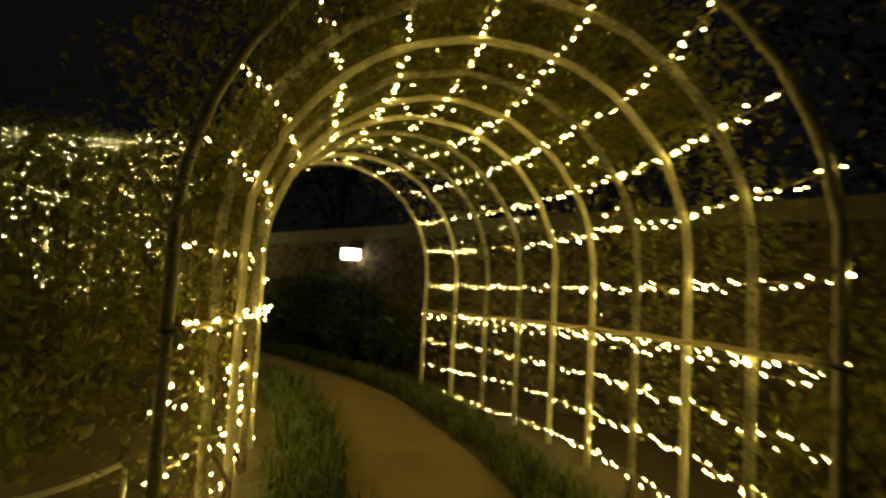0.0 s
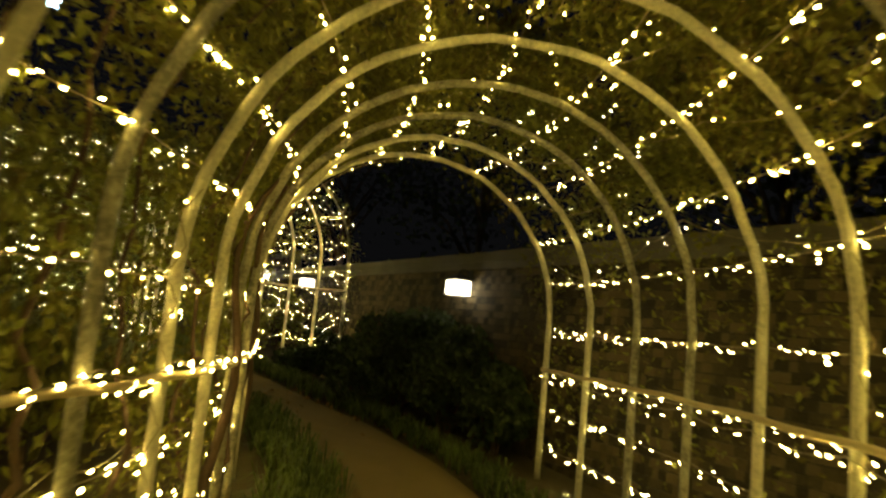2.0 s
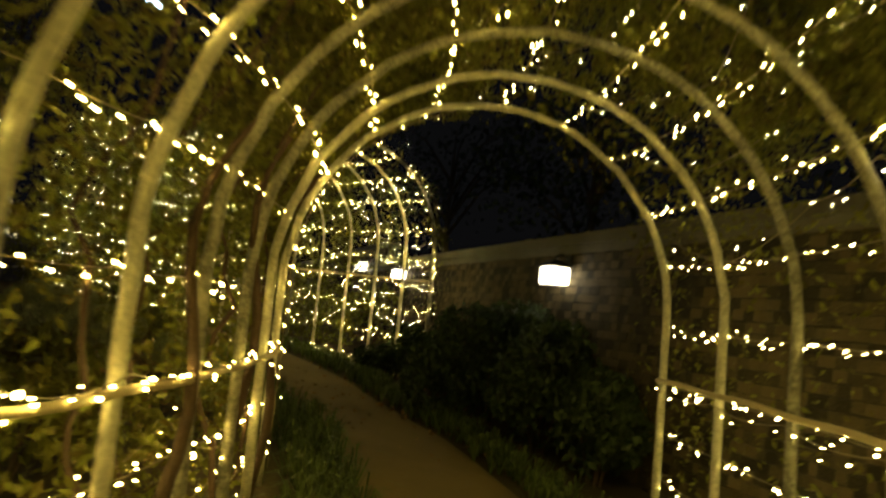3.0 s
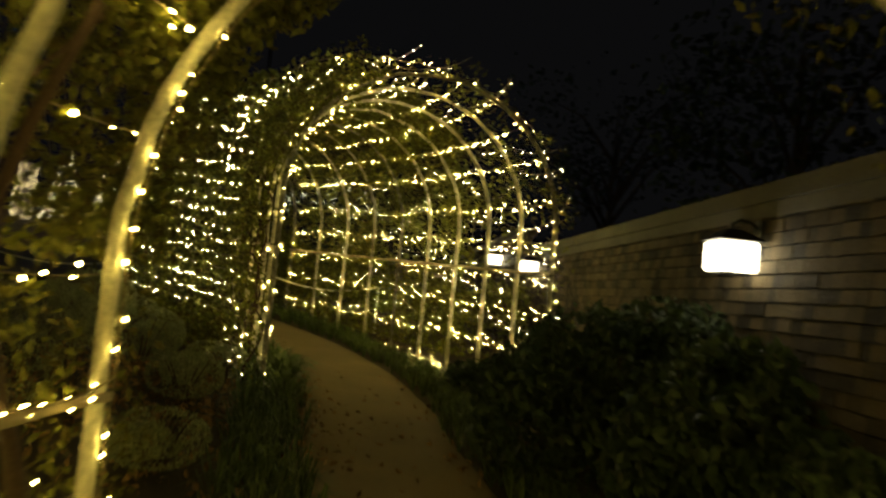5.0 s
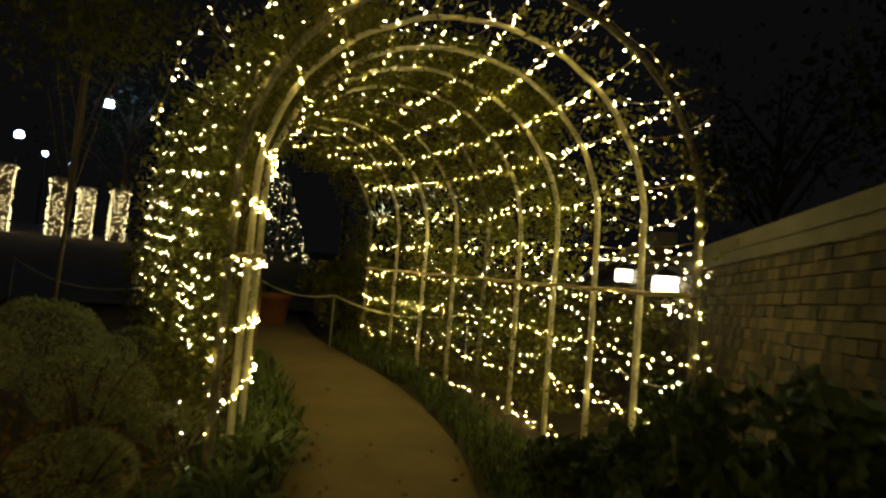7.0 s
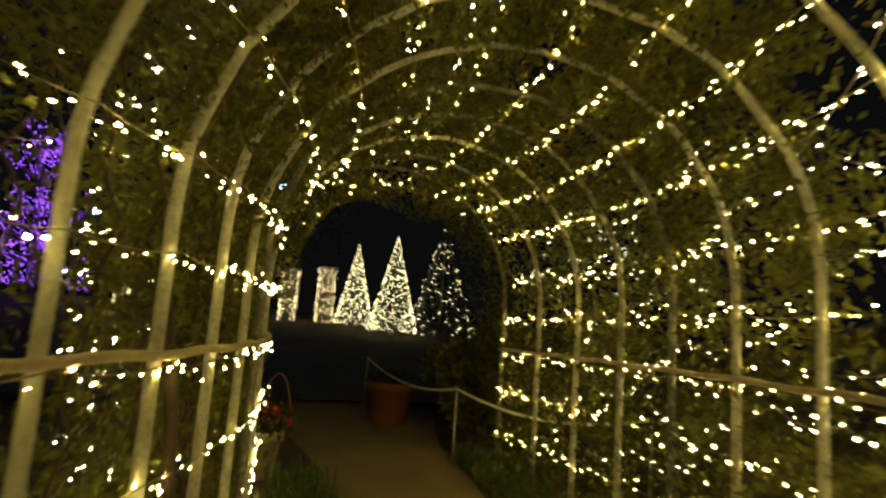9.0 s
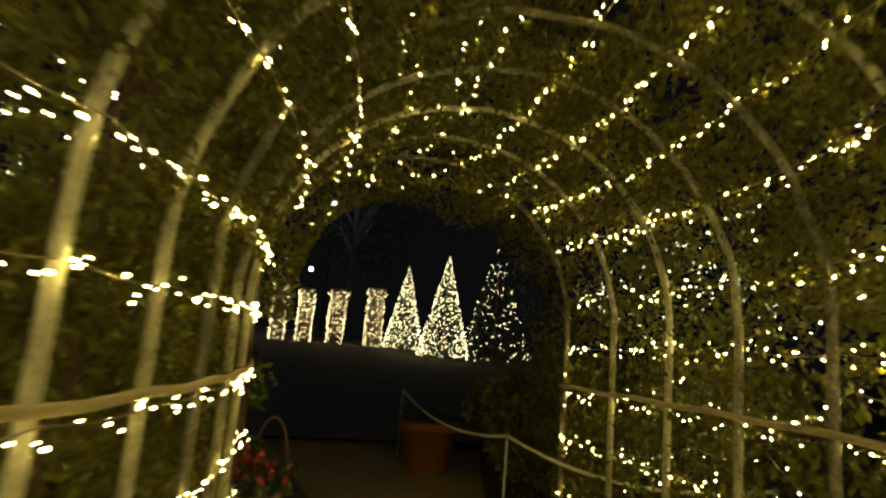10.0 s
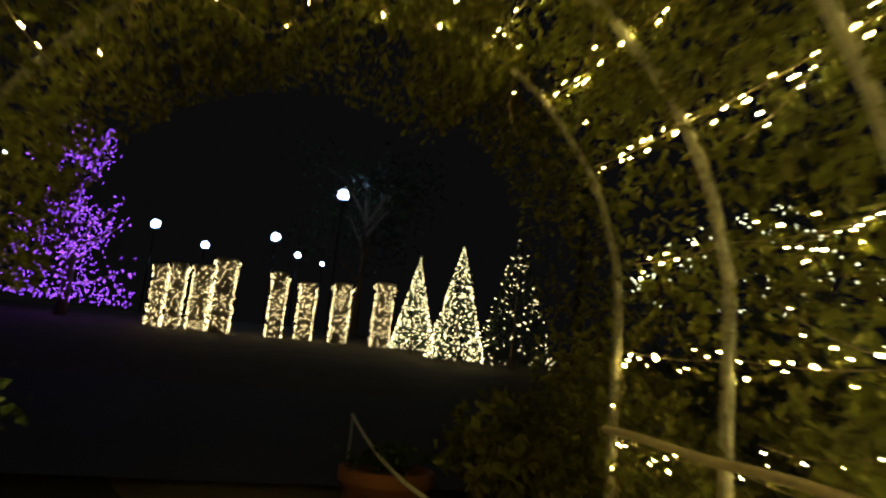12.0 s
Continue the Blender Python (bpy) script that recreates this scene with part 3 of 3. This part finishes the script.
# ---- strap-leaved grass along the path and fallen leaves ----
def blade(p, h, lean, a, w):
    d = Vector((math.cos(a), math.sin(a), 0))
    s = Vector((-d.y, d.x, 0)) * w
    q = p + Vector((0, 0, h * 0.75)) + d * lean * 0.45
    r = p + Vector((0, 0, h * 0.62)) + d * lean
    return [p - s, p + s, q + s * 0.8, q - s * 0.8, r], [(0, 1, 2, 3), (3, 2, 4)]


def grass_edge(i0, i1, side, depth, per, label, tall):
    got = []
    for i in range(i0, i1):
        for _ in range(per):
            off = LINE[i][2] / 2 + 0.03 + depth * RNG.uniform()
            x, y = path_side(i, side * off)
            x, y = x + RNG.normal() * 0.04, y + RNG.normal() * 0.04
            c = Vector((x, y, rise(x, y) - 0.01))
            for _ in range(7):
                got.append(blade(c, tall * RNG.uniform(0.6, 1.2), tall * RNG.uniform(0.3, 1.0), RNG.uniform(0, 6.28), 0.008))
    tagged(new("grass_border", mesh_of("grass_border", *join(got), M_GRASS)), label, "grass", kind="stuff")


grass_edge(26, 138, -1, 0.45, 8, "tufted dark green border grass beside the path", 0.24)
grass_edge(20, 130, 1, 0.45, 7, "strap-leaved border grass beside the gravel path", 0.34)


def strap_plant(x, y, n, tall):
    """Arching broad blades from one crown."""
    root = thing("strap_plant", (x, y, rise(x, y)), "strap-leaved green plant arching beside the path", "plant", "strap plants")
    for k in range(n):
        a, up = RNG.uniform(0, 6.28), tall * RNG.uniform(0.6, 1.1)
        d, out = Vector((math.cos(a), math.sin(a), 0)), tall * RNG.uniform(0.35, 0.95)
        side = Vector((-d.y, d.x, 0))
        rib = [d * out * f + Vector((0, 0, up * (1.9 * f - 1.25 * f * f))) for f in (0.0, 0.25, 0.5, 0.75, 1.0)]
        wide = (0.012, 0.019, 0.018, 0.012, 0.002)
        v = [p + side * w * e for p, w in zip(rib, wide) for e in (-1, 1)]
        part("blade", mesh_of("blade", v, [(2 * j, 2 * j + 1, 2 * j + 3, 2 * j + 2) for j in range(4)], M_GRASS), root)


for x, y, n, tall in ((-5.6, 11.35, 70, 0.5), (-5.2, 11.08, 55, 0.42), (-5.95, 11.72, 50, 0.4)):
    strap_plant(x, y, n, tall)
lit = []
for _ in range(2600):
    x, y = -6.0 + RNG.normal() * 1.5, 10.3 + RNG.normal() * 1.0
    lit.append((x, y, rise(x, y) + 0.02 + 0.02 * RNG.uniform()))
tagged(new("leaf_litter", mesh_of("leaf_litter", *leaves(lit, 0.07, 0.4, 0.6, 0.0), M_LITTER)), "brown fallen leaves on the planting bed", "leaf litter", kind="stuff")


# ---- rope barriers ----
def stanchion(x, y, top, label="thin steel rope post beside the path"):
    g = rise(x, y)
    root = thing("rope_post", (x, y, g), label, "rope post", "rope posts")
    h = top - g
    part("post", mesh_of("post", *tube([(0, 0, -0.1), (0, 0, h)], 0.014, 8), M_STEEL, True), root)
    ring = [(0.022 * math.cos(a), 0.022 * math.sin(a), h - 0.02) for a in np.linspace(0, 6.28, 13)]
    part("eyelet", mesh_of("eyelet", *tube(ring, 0.006, 6), M_STEEL, True), root)
    return Vector((x, y, top - 0.02))


def rope(a, b, sag, label="pale twisted rope slung between posts"):
    pts = []
    for k in range(21):
        f = k / 20
        pts.append(a.lerp(b, f) - Vector((0, 0, sag * 4 * f * (1 - f))))
    tagged(new("rope", mesh_of("rope", *tube(pts, 0.014, 8), M_ROPE, True)), label, "rope", "ropes")


p1, p2, p3 = stanchion(-13.45, 14.51, 1.95), stanchion(-10.95, 14.86, 1.69), stanchion(-11.15, 12.05, 1.59)
p4, p5 = stanchion(-14.6, 10.9, 1.85), stanchion(-9.0, 16.0, 1.6)
rope(p1, p2, 0.16), rope(p3, p4, 0.2), rope(p2, p5, 0.18)
q1, q2 = stanchion(-1.44, 3.2, 0.5, "thin steel rope post at the tunnel mouth"), stanchion(-2.9, 2.5, 0.55)
rope(q1, q2, 0.2)


# ---- flower pots ----
def flower_pot(x, y, r, h, mat, label):
    root = thing("flower_pot", (x, y, rise(x, y) + 0.02), label, "flower pot")
    prof = [(0, 0), (r * 0.66, 0), (r * 0.7, 0.02), (r * 0.92, h * 0.8), (r * 1.0, h * 0.81), (r * 1.03, h * 0.84), (r * 1.03, h * 0.97), (r * 1.0, h), (r * 0.92, h), (r * 0.9, h * 0.9), (r * 0.86, h * 0.86)]
    part("pot", mesh_of("pot", *lathe(prof), mat, True), root)
    part("soil", mesh_of("soil", *lathe([(r * 0.87, h * 0.87), (r * 0.4, h * 0.9), (0.001, h * 0.89)]), M_SOIL, True), root)
    return root


pot_a = flower_pot(-12.93, 14.73, 0.35, 0.57, M_TERRA, "large terracotta flower pot with dark plant beside the rope post")
c = [(RNG.normal() * 0.13, RNG.normal() * 0.13, 0.57 + 0.16 * RNG.uniform()) for _ in range(260)]
tagged(part("plant", mesh_of("plant", *leaves(c, 0.08, 0.4, 0.4), M_DARKLEAF), pot_a, "sparse dark plant"), kind="stuff")
pot_b = flower_pot(-10.36, 12.6, 0.24, 0.42, M_CREAM, "cream flower pot of red blooms at the tunnel end")
c = [(RNG.normal() * 0.13, RNG.normal() * 0.13, 0.5 + 0.1 * RNG.normal()) for _ in range(300)]
tagged(part("plant", mesh_of("plant", *leaves(c, 0.1, 0.4, 0.5), M_DARKLEAF), pot_b), kind="stuff")
c = [(RNG.normal() * 0.13, RNG.normal() * 0.13, 0.6 + 0.05 * RNG.normal()) for _ in range(110)]
tagged(part("flower_head", mesh_of("flower_head", *leaves(c, 0.09, 0.4, 0.55, 0.0), M_RED), pot_b, "red bracts"), kind="stuff")
hoop_pts = [(-10.33 + 0.02 * math.sin(a), 12.74 + 0.13 * math.sin(a), rise(-10.3, 12.9) + 0.55 - 0.42 * math.cos(a)) for a in np.linspace(0.0, 4.2, 22)]
tagged(new("garden_cane", mesh_of("garden_cane", *tube(hoop_pts, 0.01, 8), M_STEM, True)), "thin brown hoop of bent cane beside the pot", "garden cane")


# ---- trees ----
def tree(x, y, height, crown_r, crown_z, count, label, size=0.22, mat=None, seed=0, girth=0.022):
    g = rise(x, y)
    r = np.random.default_rng(seed)
    root = thing("tree", (x, y, g), label, "tree")
    trunk = [tube([(0, 0, -0.2), (0.05, 0.02, height * 0.25), (-0.05, 0.06, height * 0.5), (0.05, 0, height * 0.85)], height * girth, 9, True, 0.03)]
    pts = []
    for k in range(13):
        a, z = r.uniform(0, 6.28), height * r.uniform(0.3, 0.75)
        e = np.array((math.cos(a) * crown_r * r.uniform(0.5, 1), math.sin(a) * crown_r * r.uniform(0.5, 1), max(crown_z, min(height, z + height * r.uniform(0.1, 0.3)))))
        trunk.append(tube([(0, 0, z * 0.9), tuple(e * np.array((0.5, 0.5, 0)) + np.array((0, 0, z + (e[2] - z) * 0.65))), tuple(e)], height * girth * 0.4, 6, True, 0.012))
        m = int(count / 13)
        pts.append(e + r.normal(size=(m, 3)) * np.array((crown_r * 0.27, crown_r * 0.27, (height - crown_z) * 0.14)))
    part("trunk", mesh_of("trunk", *join(trunk), M_BARK, True), root)
    part("crown", mesh_of("crown", *leaves(np.concatenate(pts), size), mat or M_DARKLEAF), root)
    return root


TL = "dark leafy tree standing against the night sky"
for k, (x, y, h, c) in enumerate(((3.5, 16.5, 7.5, 2.6), (-3.5, 22.5, 8, 2.8), (-10.5, 28.5, 9, 3.0), (8.5, 11.5, 8, 2.8), (-42.5, 18.5, 9.5, 3.4), (-23, 29, 9, 3.0), (-40, -3, 9, 3.4), (-8.0, 4.2, 6, 2.2), (-12.5, 6.5, 6.5, 2.2))):
    tree(x, y, h, c, h * 0.4, 1500, TL, 0.24 if k != 4 else 0.3, seed=k)

tree(-10.4, 10.9, 5.6, 1.1, 3.7, 2600, "small leafy tree above the planting bed", 0.1, M_LEAF, 91, 0.004)

# ---- trees and columns wrapped in lights, far beyond the drive ----
FARG = "lit columns"


def lit_column(x, y, w, h, n, mat):
    root = thing("lit_column", (x, y, rise(x, y)), "square column wrapped densely in warm string lights", "column", FARG)
    part("shaft", bevelled(-w * 0.46, -w * 0.46, -0.2, w * 0.46, w * 0.46, h, 0.02, "shaft", M_COLUMN), root)
    part("capital", bevelled(-w * 0.55, -w * 0.55, h, w * 0.55, w * 0.55, h + 0.1, 0.02, "capital", M_COLUMN), root)
    c = []
    for k in range(n):
        f, z, e = RNG.integers(4), RNG.uniform(0.0, h), RNG.uniform(-0.5, 0.5)
        q = 0.5 * w + RNG.uniform(0, 0.07)
        q += 0.1 * w if z > h - 0.16 else 0.0
        c.append([(e * w, -q, z), (e * w, q, z), (-q, e * w, z), (q, e * w, z)][f])
    tagged(part("light_net", mesh_of("light_net", *many_bulbs(c, 0.018), mat), root), kind="stuff")


for y, w, top in ((9.85, 0.65, 5.3), (10.5, 0.8, 5.45), (11.4, 0.9, 5.5), (12.25, 1.05, 5.85), (14.35, 0.8, 5.6), (15.5, 0.85, 5.35), (16.9, 0.9, 5.5), (18.65, 0.95, 5.73)):
    lit_column(-35.4, y, w * 0.7, top - rise(-35.4, y), int(430 * w), G_FAR)


def cone_tree(x, y, h, r, n, label):
    root = thing("conifer", (x, y, rise(x, y)), label, "conifer", "lit conifers")
    c = []
    while len(c) < 1500:
        z = RNG.uniform(0, 1)
        if RNG.uniform() < 1.05 - z:
            a, q = RNG.uniform(0, 6.28), r * (1 - z) * (0.7 + 0.3 * RNG.uniform())
            c.append((q * math.cos(a), q * math.sin(a), 0.15 + z * (h - 0.15)))
    part("trunk", mesh_of("trunk", *tube([(0, 0, -0.2), (0, 0, h * 0.9)], 0.09, 8, True, 0.02), M_BARK), root)
    part("foliage", mesh_of("foliage", *leaves(c, 0.2, 0.3, 0.3, 0.6), M_DARKLEAF), root)
    b = []
    while len(b) < n:
        z = RNG.uniform(0, 1)
        if RNG.uniform() < 1.08 - z:
            a = RNG.uniform(0, 6.28)
            q = r * (1 - z) * RNG.uniform(0.96, 1.08)
            b.append((q * math.cos(a), q * math.sin(a), 0.12 + z * (h - 0.1)))
    tagged(part("light_net", mesh_of("light_net", *many_bulbs(b, 0.02), G_CONE), root), kind="stuff")


CT = "cone-shaped conifer covered with warm string lights"
cone_tree(-33.3, 19.55, 3.75, 0.86, 720, CT)
cone_tree(-30.1, 20.35, 4.1, 1.0, 720, CT)
cone_tree(-29.8, 22.35, 4.9, 1.45, 150, CT)

# a flat-topped shrub under nets of whitish lights, right of the tunnel's end
lit_bush = mound(1.4, 1.3, 3.1, 1700, 0.12, M_DARKLEAF, "lit_shrub", "broad shrub hung with greenish white lights", "shrub", (-13.79, 18.8))
b = []
for k in range(190):
    a = RNG.uniform(0, 6.28)
    f = 0.0 if k < 60 else RNG.uniform() ** 1.3
    q = 1.45 * (1 - f) ** 0.8 * RNG.uniform(0.9, 1.05)
    b.append((q * math.cos(a), q * math.sin(a), 2.3 + f * 1.0 + RNG.normal() * (0.02 if k < 60 else 0.06)))
tagged(part("light_net", mesh_of("light_net", *many_bulbs(b, 0.011), G_FARWHITE), lit_bush), kind="stuff")

# the purple tree
pt = thing("lit_tree", (-37.65, 6.1, rise(-37.65, 6.1)), "bare spreading tree wound with purple string lights", "tree")
wood, lights = [tube([(0, 0, -0.2), (0.05, 0.05, 1.6), (0, -0.1, 3.2), (0.1, -0.3, 5.8), (0, -0.8, 8.6)], 0.24, 9, True, 0.03)], []
for k in range(34):
    a, z0 = RNG.uniform(0, 6.28), RNG.uniform(0.6, 6.9)
    ln = RNG.uniform(1.6, 3.3) * (1.15 - z0 / 11.0)
    e = Vector((math.cos(a) * ln, math.sin(a) * ln - 0.1 * z0, z0 + RNG.uniform(0.5, 1.9)))
    m = Vector((e.x * 0.5, e.y * 0.5, z0 + (e.z - z0) * 0.35))
    wood.append(tube([(0, -0.08 * z0, z0), tuple(m), tuple(e)], 0.06, 6, True, 0.012))
    for j in range(26):
        f = RNG.uniform(0.2, 1)
        p = (m.lerp(e, f * 2 - 1) if f > 0.5 else Vector((0, 0, z0)).lerp(m, f * 2))
        lights.append(tuple(p + Vector(RNG.normal(size=3) * 0.17)))
for k in range(430):
    lights.append((RNG.normal() * 0.8, RNG.uniform(-4.2, 2.4), 0.6 + abs(RNG.normal()) * 0.8))
part("trunk", mesh_of("trunk", *join(wood), M_BARK, True), pt)
tagged(part("light_net", mesh_of("light_net", *many_bulbs(lights, 0.025), G_PURPLE), pt, "purple bulbs"), kind="stuff")


# ---- lamp posts with cold white lights ----
def lamp_post(x, y, z, r):
    g = rise(x, y)
    root = thing("lamp_post", (x, y, g), "tall dark post with a cold white floodlight", "lamp post", "floodlight posts")
    part("pole", mesh_of("pole", *tube([(0, 0, -0.2), (0, 0, z - g - r * 0.9)], 0.06, 8, True, 0.04), M_BLACK, True), root)
    part("bracket", bevelled(-r, -r, z - g - r * 1.1, r, r, z - g - r * 0.9, 0.01, "bracket", M_BLACK), root)
    bm = bmesh.new()
    bmesh.ops.create_icosphere(bm, subdivisions=2, radius=r)
    bmesh.ops.translate(bm, verts=bm.verts, vec=(0, 0, z - g))
    me = bpy.data.meshes.new("lamp")
    bm.to_mesh(me)
    bm.free()
    me.materials.append(G_FLOOD)
    part("lamp", me, root, "cold white floodlight")


for x, y, z, r in ((-15.27, 17.39, 9.43, 0.24), (-40.4, 16.9, 10.58, 0.27), (-51.3, 6.85, 9.61, 0.25), (-51.3, 9.9, 8.73, 0.22), (-51.3, 14.06, 9.85, 0.28), (-51.3, 15.6, 8.92, 0.17), (-51.3, 17.2, 8.56, 0.13), (-45.5, 0.24, 11.3, 0.22)):
    lamp_post(x, y, z, r)

# ---- shingles, course by course ----
COURSE = 0.09


def shingle(s, z, w, out, lift):
    """A tapered shingle: thick at its lower edge, thinner above, with a dark gap under it."""
    h = COURSE - 0.009
    v = [(s, -0.004, z), (s + w, -0.004, z), (s + w, out, z + lift), (s, out, z), (s, -0.004, z + h), (s + w, -0.004, z + h), (s + w, out * 0.72, z + h), (s, out * 0.72, z + h + lift)]
    return [wall_point(p[0], p[1] - 0.008, p[2]) for p in v], [(3, 2, 6, 7), (0, 1, 2, 3), (0, 3, 7, 4), (1, 5, 6, 2), (4, 7, 6, 5), (0, 4, 5, 1)]


near, rest = 0, []
for row in range(-4, 30):
    z = TOP - 0.02 - (row + 1) * COURSE + (0.13 if row < 0 else 0)
    s = (S0 if row >= 0 else STEP) + RNG.uniform(0, 0.1)
    while s < S1 - 0.3:
        w = RNG.uniform(0.06, 0.15)
        sh = shingle(s, z + RNG.normal() * 0.002, w - 0.0015, 0.026 + 0.009 * RNG.uniform(), RNG.normal() * 0.003)
        if -2.0 < s < 1.6 and row < 14 and near < 300:
            near += 1
            part("shingle", mesh_of("shingle", *sh, M_SHINGLE), wall)
        else:
            rest.append(sh)
        s += w
tagged(part("shingles", mesh_of("shingles", *join(rest), M_SHINGLES), wall), "weathered brown cedar shingles", kind="stuff")
